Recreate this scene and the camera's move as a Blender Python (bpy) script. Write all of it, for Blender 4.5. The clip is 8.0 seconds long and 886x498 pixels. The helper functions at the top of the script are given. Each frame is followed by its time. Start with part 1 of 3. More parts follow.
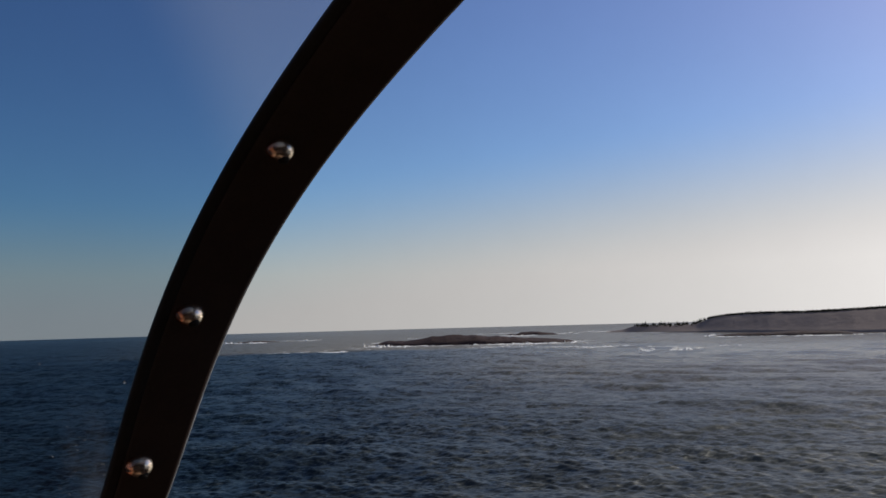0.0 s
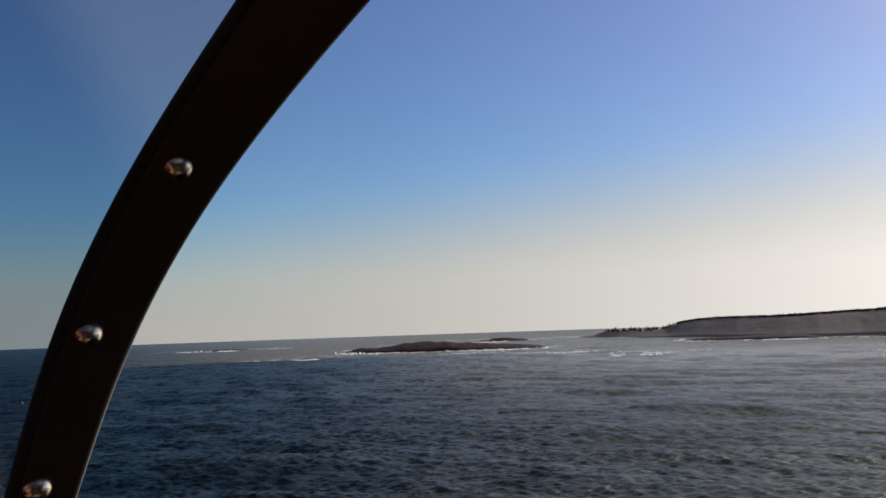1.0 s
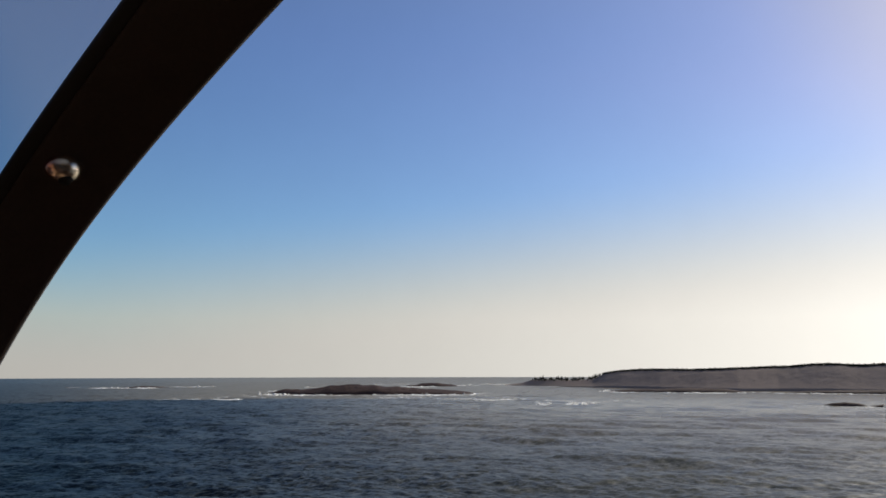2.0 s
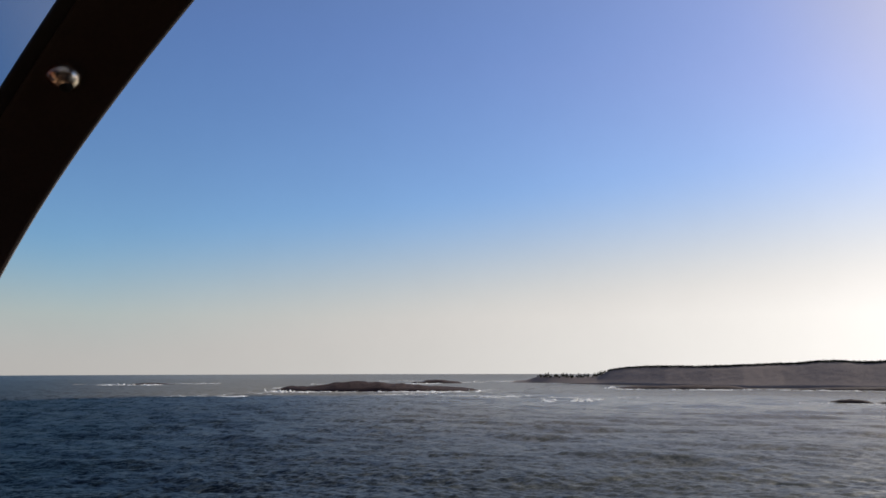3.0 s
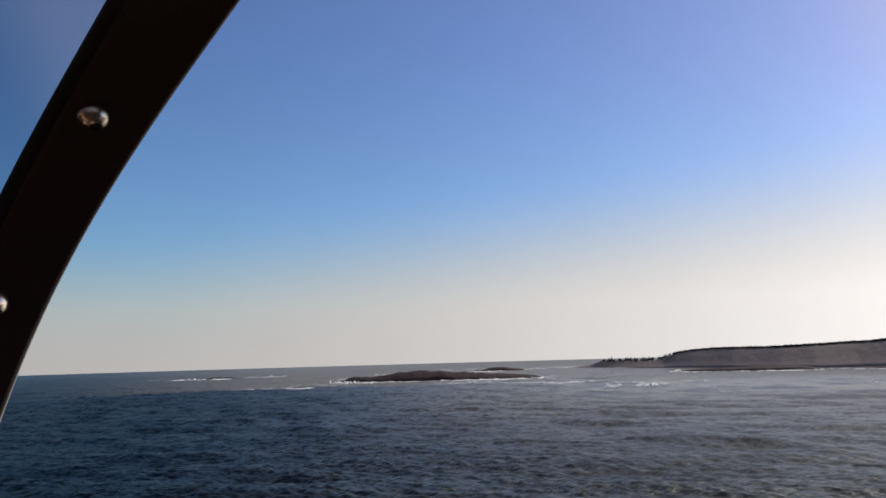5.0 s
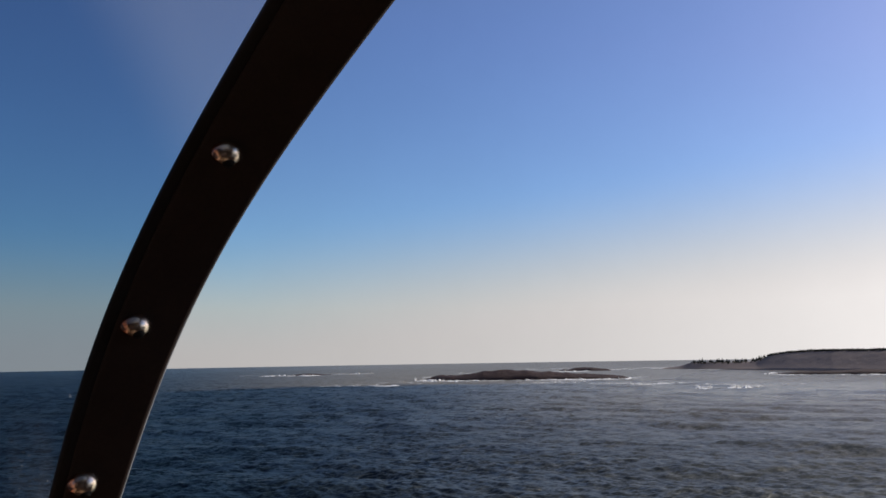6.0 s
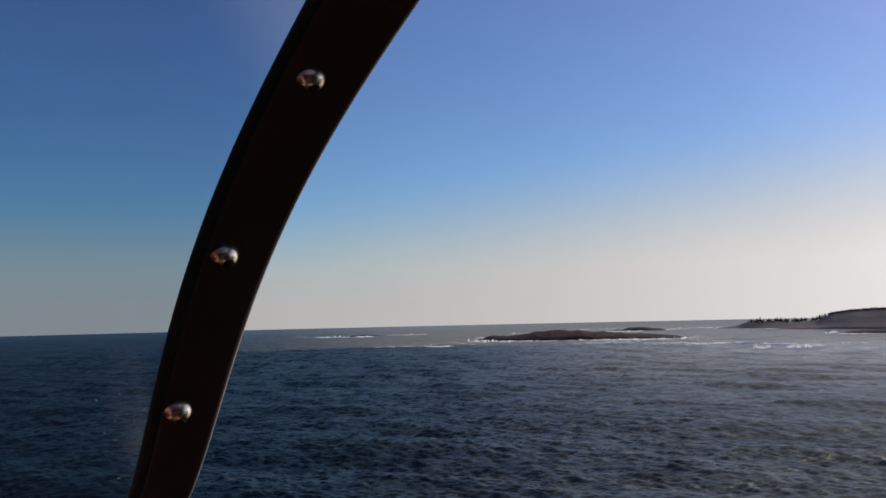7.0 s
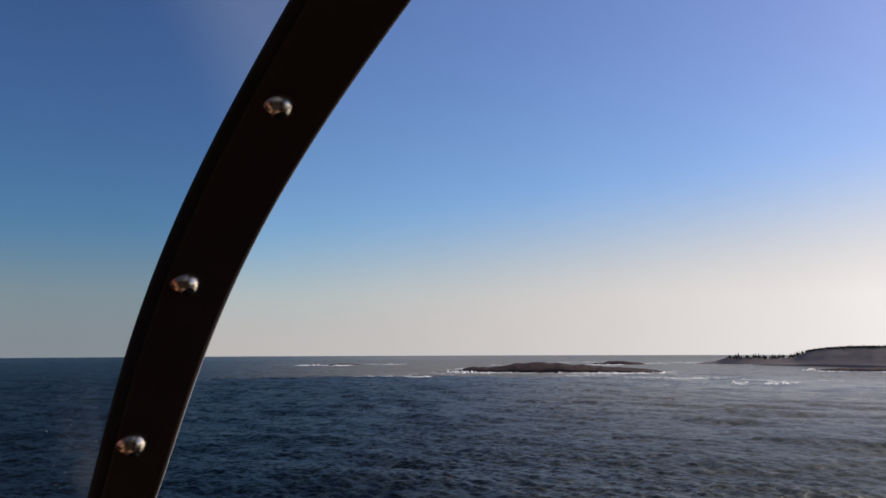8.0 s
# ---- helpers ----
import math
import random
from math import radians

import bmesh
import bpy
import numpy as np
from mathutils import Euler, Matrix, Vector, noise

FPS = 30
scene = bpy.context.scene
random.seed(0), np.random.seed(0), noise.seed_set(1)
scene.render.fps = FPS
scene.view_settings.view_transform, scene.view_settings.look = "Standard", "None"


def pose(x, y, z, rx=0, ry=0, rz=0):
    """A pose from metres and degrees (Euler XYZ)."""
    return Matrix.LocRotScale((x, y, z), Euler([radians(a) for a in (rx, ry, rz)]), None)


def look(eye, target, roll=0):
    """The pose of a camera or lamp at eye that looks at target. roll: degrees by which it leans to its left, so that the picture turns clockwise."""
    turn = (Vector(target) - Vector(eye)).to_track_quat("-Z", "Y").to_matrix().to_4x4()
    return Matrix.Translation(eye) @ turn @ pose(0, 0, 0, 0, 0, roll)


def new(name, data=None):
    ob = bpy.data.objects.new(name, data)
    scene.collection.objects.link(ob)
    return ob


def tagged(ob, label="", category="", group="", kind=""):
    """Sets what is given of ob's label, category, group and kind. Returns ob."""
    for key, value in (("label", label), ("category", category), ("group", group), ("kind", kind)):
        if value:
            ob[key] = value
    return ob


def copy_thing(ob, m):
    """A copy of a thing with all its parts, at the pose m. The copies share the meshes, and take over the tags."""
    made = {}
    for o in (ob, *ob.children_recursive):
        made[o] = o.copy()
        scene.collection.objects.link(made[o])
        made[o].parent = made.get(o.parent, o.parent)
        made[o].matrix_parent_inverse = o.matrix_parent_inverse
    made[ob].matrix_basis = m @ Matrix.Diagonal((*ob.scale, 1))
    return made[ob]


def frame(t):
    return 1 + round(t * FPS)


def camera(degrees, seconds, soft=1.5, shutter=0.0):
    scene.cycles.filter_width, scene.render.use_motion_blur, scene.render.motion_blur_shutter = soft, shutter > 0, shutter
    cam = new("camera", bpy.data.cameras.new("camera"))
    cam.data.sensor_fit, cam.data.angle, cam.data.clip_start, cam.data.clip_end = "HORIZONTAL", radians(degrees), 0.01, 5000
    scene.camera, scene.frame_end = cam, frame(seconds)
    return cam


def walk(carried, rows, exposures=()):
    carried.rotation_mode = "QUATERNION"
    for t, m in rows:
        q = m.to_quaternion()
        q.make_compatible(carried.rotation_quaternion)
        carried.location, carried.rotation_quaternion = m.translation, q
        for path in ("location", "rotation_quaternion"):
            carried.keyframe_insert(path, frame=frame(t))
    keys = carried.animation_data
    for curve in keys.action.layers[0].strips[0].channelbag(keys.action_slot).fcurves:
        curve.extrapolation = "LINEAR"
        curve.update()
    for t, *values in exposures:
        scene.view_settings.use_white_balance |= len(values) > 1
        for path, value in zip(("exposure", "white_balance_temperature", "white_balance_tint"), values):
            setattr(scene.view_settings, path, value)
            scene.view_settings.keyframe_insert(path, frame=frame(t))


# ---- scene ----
cam = camera(58.2, 8.0, soft=1.6)
EYE = Vector((0.0, 0.0, 40.0))          # the seat's eye point, 40 m over the water
# seconds, yaw, pitch, roll in degrees, then the shift inside the cabin in centimetres
ROWS = [
    (0.0, 0.20, 5.22, 1.52, -4.21, -3.17, 1.93),
    (0.3, 0.25, 5.18, 1.80, -2.32, -2.24, 2.49),
    (0.5, 0.01, 5.96, 2.10, -1.10, -2.05, 2.93),
    (0.7, -0.29, 7.05, 1.75, -1.14, -3.83, 4.00),
    (1.0, -1.82, 5.63, 1.93, -0.28, -3.19, 2.37),
    (1.2, -2.67, 5.28, 1.67, -1.20, -2.04, 1.82),
    (1.5, -5.17, 7.75, 0.65, -0.40, -0.90, 2.12),
    (1.8, -9.76, 9.23, -0.06, -3.39, 6.37, -2.32),
    (2.0, -6.92, 8.68, 0.08, 0.22, 2.04, 2.24),
    (2.2, -6.19, 8.66, 0.05, 0.56, 0.24, 2.53),
    (3.3, -6.75, 8.14, 0.19, 1.12, 1.68, -5.31),
    (3.5, -6.68, 7.48, 0.38, 1.10, 1.78, -6.48),
    (4.0, -6.38, 6.81, 0.63, 4.86, -1.38, -1.54),
    (4.2, -5.99, 7.71, 0.98, 3.58, -0.31, -0.60),
    (5.3, -0.08, 7.70, 1.57, 2.42, 1.55, -0.62),
    (5.5, 1.31, 7.78, 1.47, 2.29, 0.95, -0.19),
    (5.8, 2.94, 8.44, 0.96, 1.45, -0.48, 0.76),
    (6.0, 3.88, 7.74, 0.94, 1.06, -0.18, 0.68),
    (6.3, 4.88, 7.12, 0.96, 0.47, 0.40, -0.14),
    (6.5, 5.42, 6.52, 1.05, -0.07, 0.54, -0.53),
    (6.8, 6.66, 6.72, 1.38, -0.43, 0.67, 0.29),
    (7.0, 7.64, 5.03, 1.29, -1.05, 0.57, -1.14),
    (7.3, 7.28, 6.23, 1.49, -0.41, 2.03, -0.82),
    (7.5, 7.12, 6.22, 0.79, -0.82, 1.51, -1.21),
    (7.7, 7.72, 7.22, -0.34, -1.91, 0.41, -0.47),
    (8.0, 6.20, 7.16, 0.20, -0.34, 1.50, -0.89),
]
walk(cam, [(t, pose(EYE.x + a / 100, EYE.y + b / 100, EYE.z + c / 100, 90 + p, r, y)) for t, y, p, r, a, b, c in ROWS],
     exposures=((0.0, -0.22, 6550, 8), (0.5, -0.12, 6700, 7), (1.0, -0.12, 6800, 6), (2.0, 0.0, 6850, 5), (3.5, 0.0, 6600, 8),
                (4.0, 0.0, 6600, 8), (6.0, 0.0, 6570, 10), (7.0, -0.05, 6520, 10), (8.0, 0.04, 6620, 11)))

# ---- light ----
SUN_AZ, SUN_EL = 59.0, 31.0             # degrees to the right of +y, and above the horizon
az, el = radians(SUN_AZ), radians(SUN_EL)
SUN_WAY = Vector((math.sin(az) * math.cos(el), math.cos(az) * math.cos(el), math.sin(el)))
world = bpy.data.worlds.new("daylight")
scene.world = world
world.use_nodes = True
wn, wl = world.node_tree.nodes, world.node_tree.links
wn.clear()
sky = wn.new("ShaderNodeTexSky")
sky.sky_type, sky.sun_disc = "NISHITA", False
sky.sun_elevation, sky.sun_rotation = radians(SUN_EL), radians(SUN_AZ)
sky.altitude, sky.air_density, sky.dust_density, sky.ozone_density = 40, 1.0, 0.65, 2.6
co = wn.new("ShaderNodeTexCoord")
lift = wn.new("ShaderNodeVectorMath")       # the sea ends before the true horizon: carry the lowest sky down to it
lift.operation, lift.inputs[1].default_value = "MAXIMUM", (-1, -1, 0.06)
hue = wn.new("ShaderNodeHueSaturation")
hue.inputs["Saturation"].default_value, hue.inputs["Value"].default_value = 1.18, 1.0
tone = wn.new("ShaderNodeMix")
tone.data_type, tone.blend_type = "RGBA", "MULTIPLY"
tone.inputs["Factor"].default_value = 1.0
lean = wn.new("ShaderNodeMath")             # the blue is greener low down and away from the sun, more violet high up
lean.operation = "MULTIPLY_ADD"
lean.inputs[1].default_value = 0.22
tint = wn.new("ShaderNodeValToRGB")
for e, (p, c) in zip(tint.color_ramp.elements, ((0.10, (0.40, 0.505, 0.575, 1)), (0.52, (0.565, 0.49, 0.58, 1)))):
    e.position, e.color = p, c
twice = wn.new("ShaderNodeVectorMath")
twice.operation = "SCALE"
twice.inputs["Scale"].default_value = 2.0
grey = wn.new("ShaderNodeRGBToBW")
white = wn.new("ShaderNodeMix")
white.data_type, white.blend_type = "RGBA", "MULTIPLY"
white.inputs["Factor"].default_value = 1.0
white.inputs["B"].default_value = (1.025, 0.972, 0.962, 1)
split = wn.new("ShaderNodeSeparateXYZ")
low = wn.new("ShaderNodeMapRange")          # sea haze, thick at the horizon and gone at about 13 degrees
low.interpolation_type = "SMOOTHSTEP"
low.inputs["From Min"].default_value, low.inputs["From Max"].default_value = -0.040, 0.122
low.inputs["To Min"].default_value, low.inputs["To Max"].default_value = 0.95, 0.0
haze = wn.new("ShaderNodeMix")
haze.data_type = "RGBA"
bg = wn.new("ShaderNodeBackground")
bg.inputs["Strength"].default_value = 0.098
out = wn.new("ShaderNodeOutputWorld")
wl.new(co.outputs["Generated"], lift.inputs[0])
wl.new(lift.outputs[0], sky.inputs["Vector"])
wl.new(co.outputs["Generated"], split.inputs[0])
toward = wn.new("ShaderNodeVectorMath")     # the haze stands higher towards the sun and opposite it
toward.operation = "DOT_PRODUCT"
toward.inputs[1].default_value = SUN_WAY
side = wn.new("ShaderNodeMath")
side.operation = "ABSOLUTE"
floor_side = wn.new("ShaderNodeMath")       # but nowhere lies lower than this
floor_side.operation = "MAXIMUM"
floor_side.inputs[1].default_value = 0.24
less = wn.new("ShaderNodeMath")
less.operation = "MULTIPLY_ADD"
less.inputs[1].default_value = -0.155
wl.new(co.outputs["Generated"], toward.inputs[0])
wl.new(toward.outputs["Value"], side.inputs[0])
wl.new(side.outputs[0], floor_side.inputs[0])
wl.new(floor_side.outputs[0], less.inputs[0])
wl.new(split.outputs["Z"], less.inputs[2])
wl.new(less.outputs[0], low.inputs["Value"])
wl.new(side.outputs[0], lean.inputs[0])
wl.new(split.outputs["Z"], lean.inputs[2])
wl.new(lean.outputs[0], tint.inputs["Fac"])
wl.new(tint.outputs["Color"], twice.inputs[0])
wl.new(twice.outputs[0], tone.inputs["B"])
wl.new(sky.outputs["Color"], hue.inputs["Color"])
wl.new(hue.outputs["Color"], tone.inputs["A"])
wl.new(sky.outputs["Color"], grey.inputs["Color"])
wl.new(grey.outputs["Val"], white.inputs["A"])
wl.new(low.outputs["Result"], haze.inputs["Factor"])
wl.new(tone.outputs["Result"], haze.inputs["A"])
wl.new(white.outputs["Result"], haze.inputs["B"])
high = wn.new("ShaderNodeMapRange")         # unseen sky towards the zenith, greyed so sea and shade turn less blue
high.interpolation_type = "SMOOTHSTEP"
high.inputs["From Min"].default_value, high.inputs["From Max"].default_value = 0.38, 0.75
high.inputs["To Min"].default_value, high.inputs["To Max"].default_value = 0.0, 0.6
zenith_grey = wn.new("ShaderNodeMix")
zenith_grey.data_type = "RGBA"
wl.new(split.outputs["Z"], high.inputs["Value"])
wl.new(high.outputs["Result"], zenith_grey.inputs["Factor"])
wl.new(haze.outputs["Result"], zenith_grey.inputs["A"])
wl.new(white.outputs["Result"], zenith_grey.inputs["B"])
glare = wn.new("ShaderNodeMapRange")        # white aureole round the sun
glare.interpolation_type = "SMOOTHSTEP"
glare.inputs["From Min"].default_value, glare.inputs["From Max"].default_value = 0.87, 0.98
glare.inputs["To Min"].default_value, glare.inputs["To Max"].default_value = 0.0, 0.55
ring = wn.new("ShaderNodeMix")
ring.data_type = "RGBA"
wl.new(toward.outputs["Value"], glare.inputs["Value"])
wl.new(glare.outputs["Result"], ring.inputs["Factor"])
wl.new(zenith_grey.outputs["Result"], ring.inputs["A"])
wl.new(white.outputs["Result"], ring.inputs["B"])
mottle = wn.new("ShaderNodeTexNoise")        # faint unevenness of the haze
mottle.inputs["Scale"].default_value, mottle.inputs["Detail"].default_value, mottle.inputs["Roughness"].default_value = 9.0, 7.0, 0.75
uneven = wn.new("ShaderNodeMapRange")
for key, v in (("From Min", 0.25), ("From Max", 0.75), ("To Min", 0.980), ("To Max", 1.020)):
    uneven.inputs[key].default_value = v
patchy = wn.new("ShaderNodeVectorMath")
patchy.operation = "SCALE"
wl.new(co.outputs["Generated"], mottle.inputs["Vector"])
wl.new(mottle.outputs["Fac"], uneven.inputs["Value"])
wl.new(ring.outputs["Result"], patchy.inputs[0])
wl.new(uneven.outputs["Result"], patchy.inputs["Scale"])
wl.new(patchy.outputs[0], bg.inputs["Color"])
wl.new(bg.outputs[0], out.inputs["Surface"])
sun = new("sun", bpy.data.lights.new("sun", "SUN"))
sun.data.energy, sun.data.angle, sun.data.color = 4.0, radians(0.55), (1.0, 0.94, 0.86)
sun.matrix_world = look(SUN_WAY * 300 + EYE, EYE)


# ---- materials ----
def material(name):
    m = bpy.data.materials.new(name)
    m.use_nodes = True
    return m, m.node_tree.nodes, m.node_tree.links, m.node_tree.nodes["Principled BSDF"]


def noise_node(n, l, scale, detail=4.0, rough=0.55, stretch=(1, 1, 1)):
    c = n.new("ShaderNodeTexCoord")
    mp = n.new("ShaderNodeMapping")
    mp.inputs["Scale"].default_value = stretch
    tx = n.new("ShaderNodeTexNoise")
    tx.inputs["Scale"].default_value, tx.inputs["Detail"].default_value, tx.inputs["Roughness"].default_value = scale, detail, rough
    l.new(c.outputs["Object"], mp.inputs["Vector"])
    l.new(mp.outputs[0], tx.inputs["Vector"])
    return tx.outputs["Fac"]


def ramp_node(n, l, fac, stops):
    r = n.new("ShaderNodeValToRGB")
    while len(r.color_ramp.elements) < len(stops):
        r.color_ramp.elements.new(0.5)
    for e, (p, c) in zip(r.color_ramp.elements, stops):
        e.position, e.color = p, (*c, 1)
    l.new(fac, r.inputs["Fac"])
    return r.outputs["Color"]


def mix_node(n, l, fac, a, b, blend="MIX"):
    m = n.new("ShaderNodeMix")
    m.data_type, m.blend_type = "RGBA", blend
    if isinstance(fac, (int, float)):
        m.inputs["Factor"].default_value = fac
    else:
        l.new(fac, m.inputs["Factor"])
    for s, v in (("A", a), ("B", b)):
        if isinstance(v, tuple):
            m.inputs[s].default_value = (*v, 1)
        else:
            l.new(v, m.inputs[s])
    return m.outputs["Result"]


def bump_node(n, l, height, strength, dist, under=None):
    b = n.new("ShaderNodeBump")
    b.inputs["Strength"].default_value, b.inputs["Distance"].default_value = strength, dist
    l.new(height, b.inputs["Height"])
    if under is not None:
        l.new(under, b.inputs["Normal"])
    return b.outputs["Normal"]


def grained(name, dark, light, fine, coarse, rough=0.8, bump=0.3, dist=0.1, metal=0.0, spec=0.3):
    """A two-scale mottled surface: coarse stains and fine grain, with relief."""
    m, n, l, p = material(name)
    a, b = noise_node(n, l, coarse, 3), noise_node(n, l, fine, 6, 0.65)
    tone_a = ramp_node(n, l, a, ((0.3, dark), (0.7, light)))
    col = mix_node(n, l, 0.45, tone_a, ramp_node(n, l, b, ((0.3, dark), (0.72, light))))
    l.new(col, p.inputs["Base Color"])
    p.inputs["Roughness"].default_value, p.inputs["Metallic"].default_value = rough, metal
    p.inputs["Specular IOR Level"].default_value = spec
    l.new(bump_node(n, l, b, bump, dist), p.inputs["Normal"])
    return m


def slope_noise(n, l, scale, stretch, strength):
    """Random slopes of small wind waves, as a vector to add to a normal."""
    c = n.new("ShaderNodeTexCoord")
    mp = n.new("ShaderNodeMapping")
    mp.inputs["Scale"].default_value, mp.inputs["Rotation"].default_value = stretch, (0, 0, radians(-18))
    tx = n.new("ShaderNodeTexNoise")
    tx.inputs["Scale"].default_value, tx.inputs["Detail"].default_value, tx.inputs["Roughness"].default_value = scale, 2.5, 0.55
    off = n.new("ShaderNodeVectorMath")
    off.operation, off.inputs[1].default_value = "SUBTRACT", (0.5, 0.5, 0.5)
    mul = n.new("ShaderNodeVectorMath")
    mul.operation, mul.inputs[1].default_value = "MULTIPLY", (strength * 1.1, strength, 0)
    l.new(c.outputs["Object"], mp.inputs["Vector"])
    l.new(mp.outputs[0], tx.inputs["Vector"])
    l.new(tx.outputs["Color"], off.inputs[0])
    l.new(off.outputs[0], mul.inputs[0])
    return mul.outputs[0]


def water_material():
    m, n, l, p = material("sea_water")
    p.inputs["IOR"].default_value = 1.333
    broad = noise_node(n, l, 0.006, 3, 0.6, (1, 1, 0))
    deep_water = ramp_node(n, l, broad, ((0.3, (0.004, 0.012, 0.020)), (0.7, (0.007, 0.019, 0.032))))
    # grey put into the colour for the pale sky reflected on the sun's side
    pale_sky_water = ramp_node(n, l, broad, ((0.3, (0.120, 0.118, 0.092)), (0.7, (0.132, 0.130, 0.102))))
    g = n.new("ShaderNodeNewGeometry")
    total = g.outputs["Normal"]
    for scale, stretch, strength in ((0.05, (1.3, 0.7, 0), 0.5), (0.16, (1.0, 1.0, 0), 0.8), (0.55, (0.6, 1.3, 0), 1.0), (1.6, (0.6, 1.3, 0), 0.9)):
        add = n.new("ShaderNodeVectorMath")
        l.new(total, add.inputs[0])
        l.new(slope_noise(n, l, scale, stretch, strength), add.inputs[1])
        total = add.outputs[0]
    gust = n.new("ShaderNodeMapRange")                        # wind patches roughen the water unevenly
    gust.inputs["From Min"].default_value, gust.inputs["From Max"].default_value = 0.3, 0.7
    gust.inputs["To Min"].default_value, gust.inputs["To Max"].default_value = 0.7, 1.3
    l.new(noise_node(n, l, 0.009, 4, 0.6, (0.5, 1.4, 0)), gust.inputs["Value"])
    far = n.new("ShaderNodeVectorMath")                       # calmer in the lee of the reef
    far.operation = "LENGTH"
    place = n.new("ShaderNodeTexCoord")
    l.new(place.outputs["Object"], far.inputs[0])
    scaled = n.new("ShaderNodeMath")
    scaled.operation, scaled.inputs[1].default_value = "DIVIDE", 3500.0
    l.new(far.outputs["Value"], scaled.inputs[0])
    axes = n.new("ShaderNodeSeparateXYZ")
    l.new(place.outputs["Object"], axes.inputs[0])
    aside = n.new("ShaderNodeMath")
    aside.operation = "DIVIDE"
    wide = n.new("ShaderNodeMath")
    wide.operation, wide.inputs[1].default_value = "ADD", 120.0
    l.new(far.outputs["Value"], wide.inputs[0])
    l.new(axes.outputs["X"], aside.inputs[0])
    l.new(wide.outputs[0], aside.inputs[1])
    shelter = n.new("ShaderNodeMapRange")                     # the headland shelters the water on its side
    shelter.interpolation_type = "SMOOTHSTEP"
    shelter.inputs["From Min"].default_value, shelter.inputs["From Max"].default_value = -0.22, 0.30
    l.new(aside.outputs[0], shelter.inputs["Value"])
    gloss = n.new("ShaderNodeMapRange")                       # reflection turned down to the left, to darken the open water
    gloss.interpolation_type = "SMOOTHSTEP"
    for key, v in (("From Min", -0.34), ("From Max", 0.08), ("To Min", 0.085), ("To Max", 0.37)):
        gloss.inputs[key].default_value = v
    l.new(aside.outputs[0], gloss.inputs["Value"])
    streak = n.new("ShaderNodeMapRange")                      # long cat's-paws of wind, duller and brighter in turn
    for key, v in (("From Min", 0.34), ("From Max", 0.66), ("To Min", 0.65), ("To Max", 1.35)):
        streak.inputs[key].default_value = v
    l.new(noise_node(n, l, 0.013, 5, 0.62, (0.55, 1.0, 0)), streak.inputs["Value"])
    ruffled = n.new("ShaderNodeMath")
    ruffled.operation = "MULTIPLY"
    l.new(gloss.outputs["Result"], ruffled.inputs[0])
    l.new(streak.outputs["Result"], ruffled.inputs[1])
    sunward = n.new("ShaderNodeMapRange")                     # where the pale sky's reflection is put into the colour
    sunward.interpolation_type = "SMOOTHSTEP"
    sunward.inputs["From Min"].default_value, sunward.inputs["From Max"].default_value = -0.26, 0.36
    l.new(aside.outputs[0], sunward.inputs["Value"])
    offing = n.new("ShaderNodeMapRange")                      # that grey grows with distance
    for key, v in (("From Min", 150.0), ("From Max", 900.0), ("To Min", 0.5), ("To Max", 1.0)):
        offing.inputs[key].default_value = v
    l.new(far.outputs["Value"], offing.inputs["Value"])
    sky_pale = n.new("ShaderNodeMath")
    sky_pale.operation = "MULTIPLY"
    l.new(sunward.outputs["Result"], sky_pale.inputs[0])
    l.new(offing.outputs["Result"], sky_pale.inputs[1])
    edge = n.new("ShaderNodeMath")                            # behind the reef: smooth, haze put into the colour, to a wavering line
    edge.operation, edge.inputs[1].default_value = "MULTIPLY_ADD", 260.0
    l.new(noise_node(n, l, 0.005, 3, 0.5, (1, 0.3, 0)), edge.inputs[0])
    l.new(far.outputs["Value"], edge.inputs[2])
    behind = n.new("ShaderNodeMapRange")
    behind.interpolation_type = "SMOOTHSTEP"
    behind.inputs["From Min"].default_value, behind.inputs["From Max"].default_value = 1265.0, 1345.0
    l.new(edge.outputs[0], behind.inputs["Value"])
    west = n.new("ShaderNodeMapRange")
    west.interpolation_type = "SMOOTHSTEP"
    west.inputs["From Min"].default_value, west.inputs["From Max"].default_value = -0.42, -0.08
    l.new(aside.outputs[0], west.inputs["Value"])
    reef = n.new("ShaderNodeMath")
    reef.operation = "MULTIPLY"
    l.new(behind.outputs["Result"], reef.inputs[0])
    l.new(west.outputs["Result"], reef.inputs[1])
    haze_near = n.new("ShaderNodeMapRange")                       # painted haze brought nearer on the headland's side, thinning towards open water
    haze_near.interpolation_type = "SMOOTHSTEP"
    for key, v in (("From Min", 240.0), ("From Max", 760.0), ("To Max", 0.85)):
        haze_near.inputs[key].default_value = v
    l.new(far.outputs["Value"], haze_near.inputs["Value"])
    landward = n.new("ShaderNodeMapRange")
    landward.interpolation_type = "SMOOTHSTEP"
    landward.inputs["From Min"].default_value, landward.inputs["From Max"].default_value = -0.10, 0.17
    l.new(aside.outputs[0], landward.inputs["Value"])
    haze_aside = n.new("ShaderNodeMath")
    haze_aside.operation = "MULTIPLY"
    l.new(haze_near.outputs["Result"], haze_aside.inputs[0])
    l.new(landward.outputs["Result"], haze_aside.inputs[1])
    hazy = n.new("ShaderNodeMath")
    hazy.operation = "MAXIMUM"
    l.new(haze_aside.outputs[0], hazy.inputs[0])
    l.new(reef.outputs[0], hazy.inputs[1])
    # grey-brown colour that stands in for haze over the far water
    haze_water = ramp_node(n, l, broad, ((0.3, (0.152, 0.128, 0.086)), (0.7, (0.180, 0.152, 0.106))))
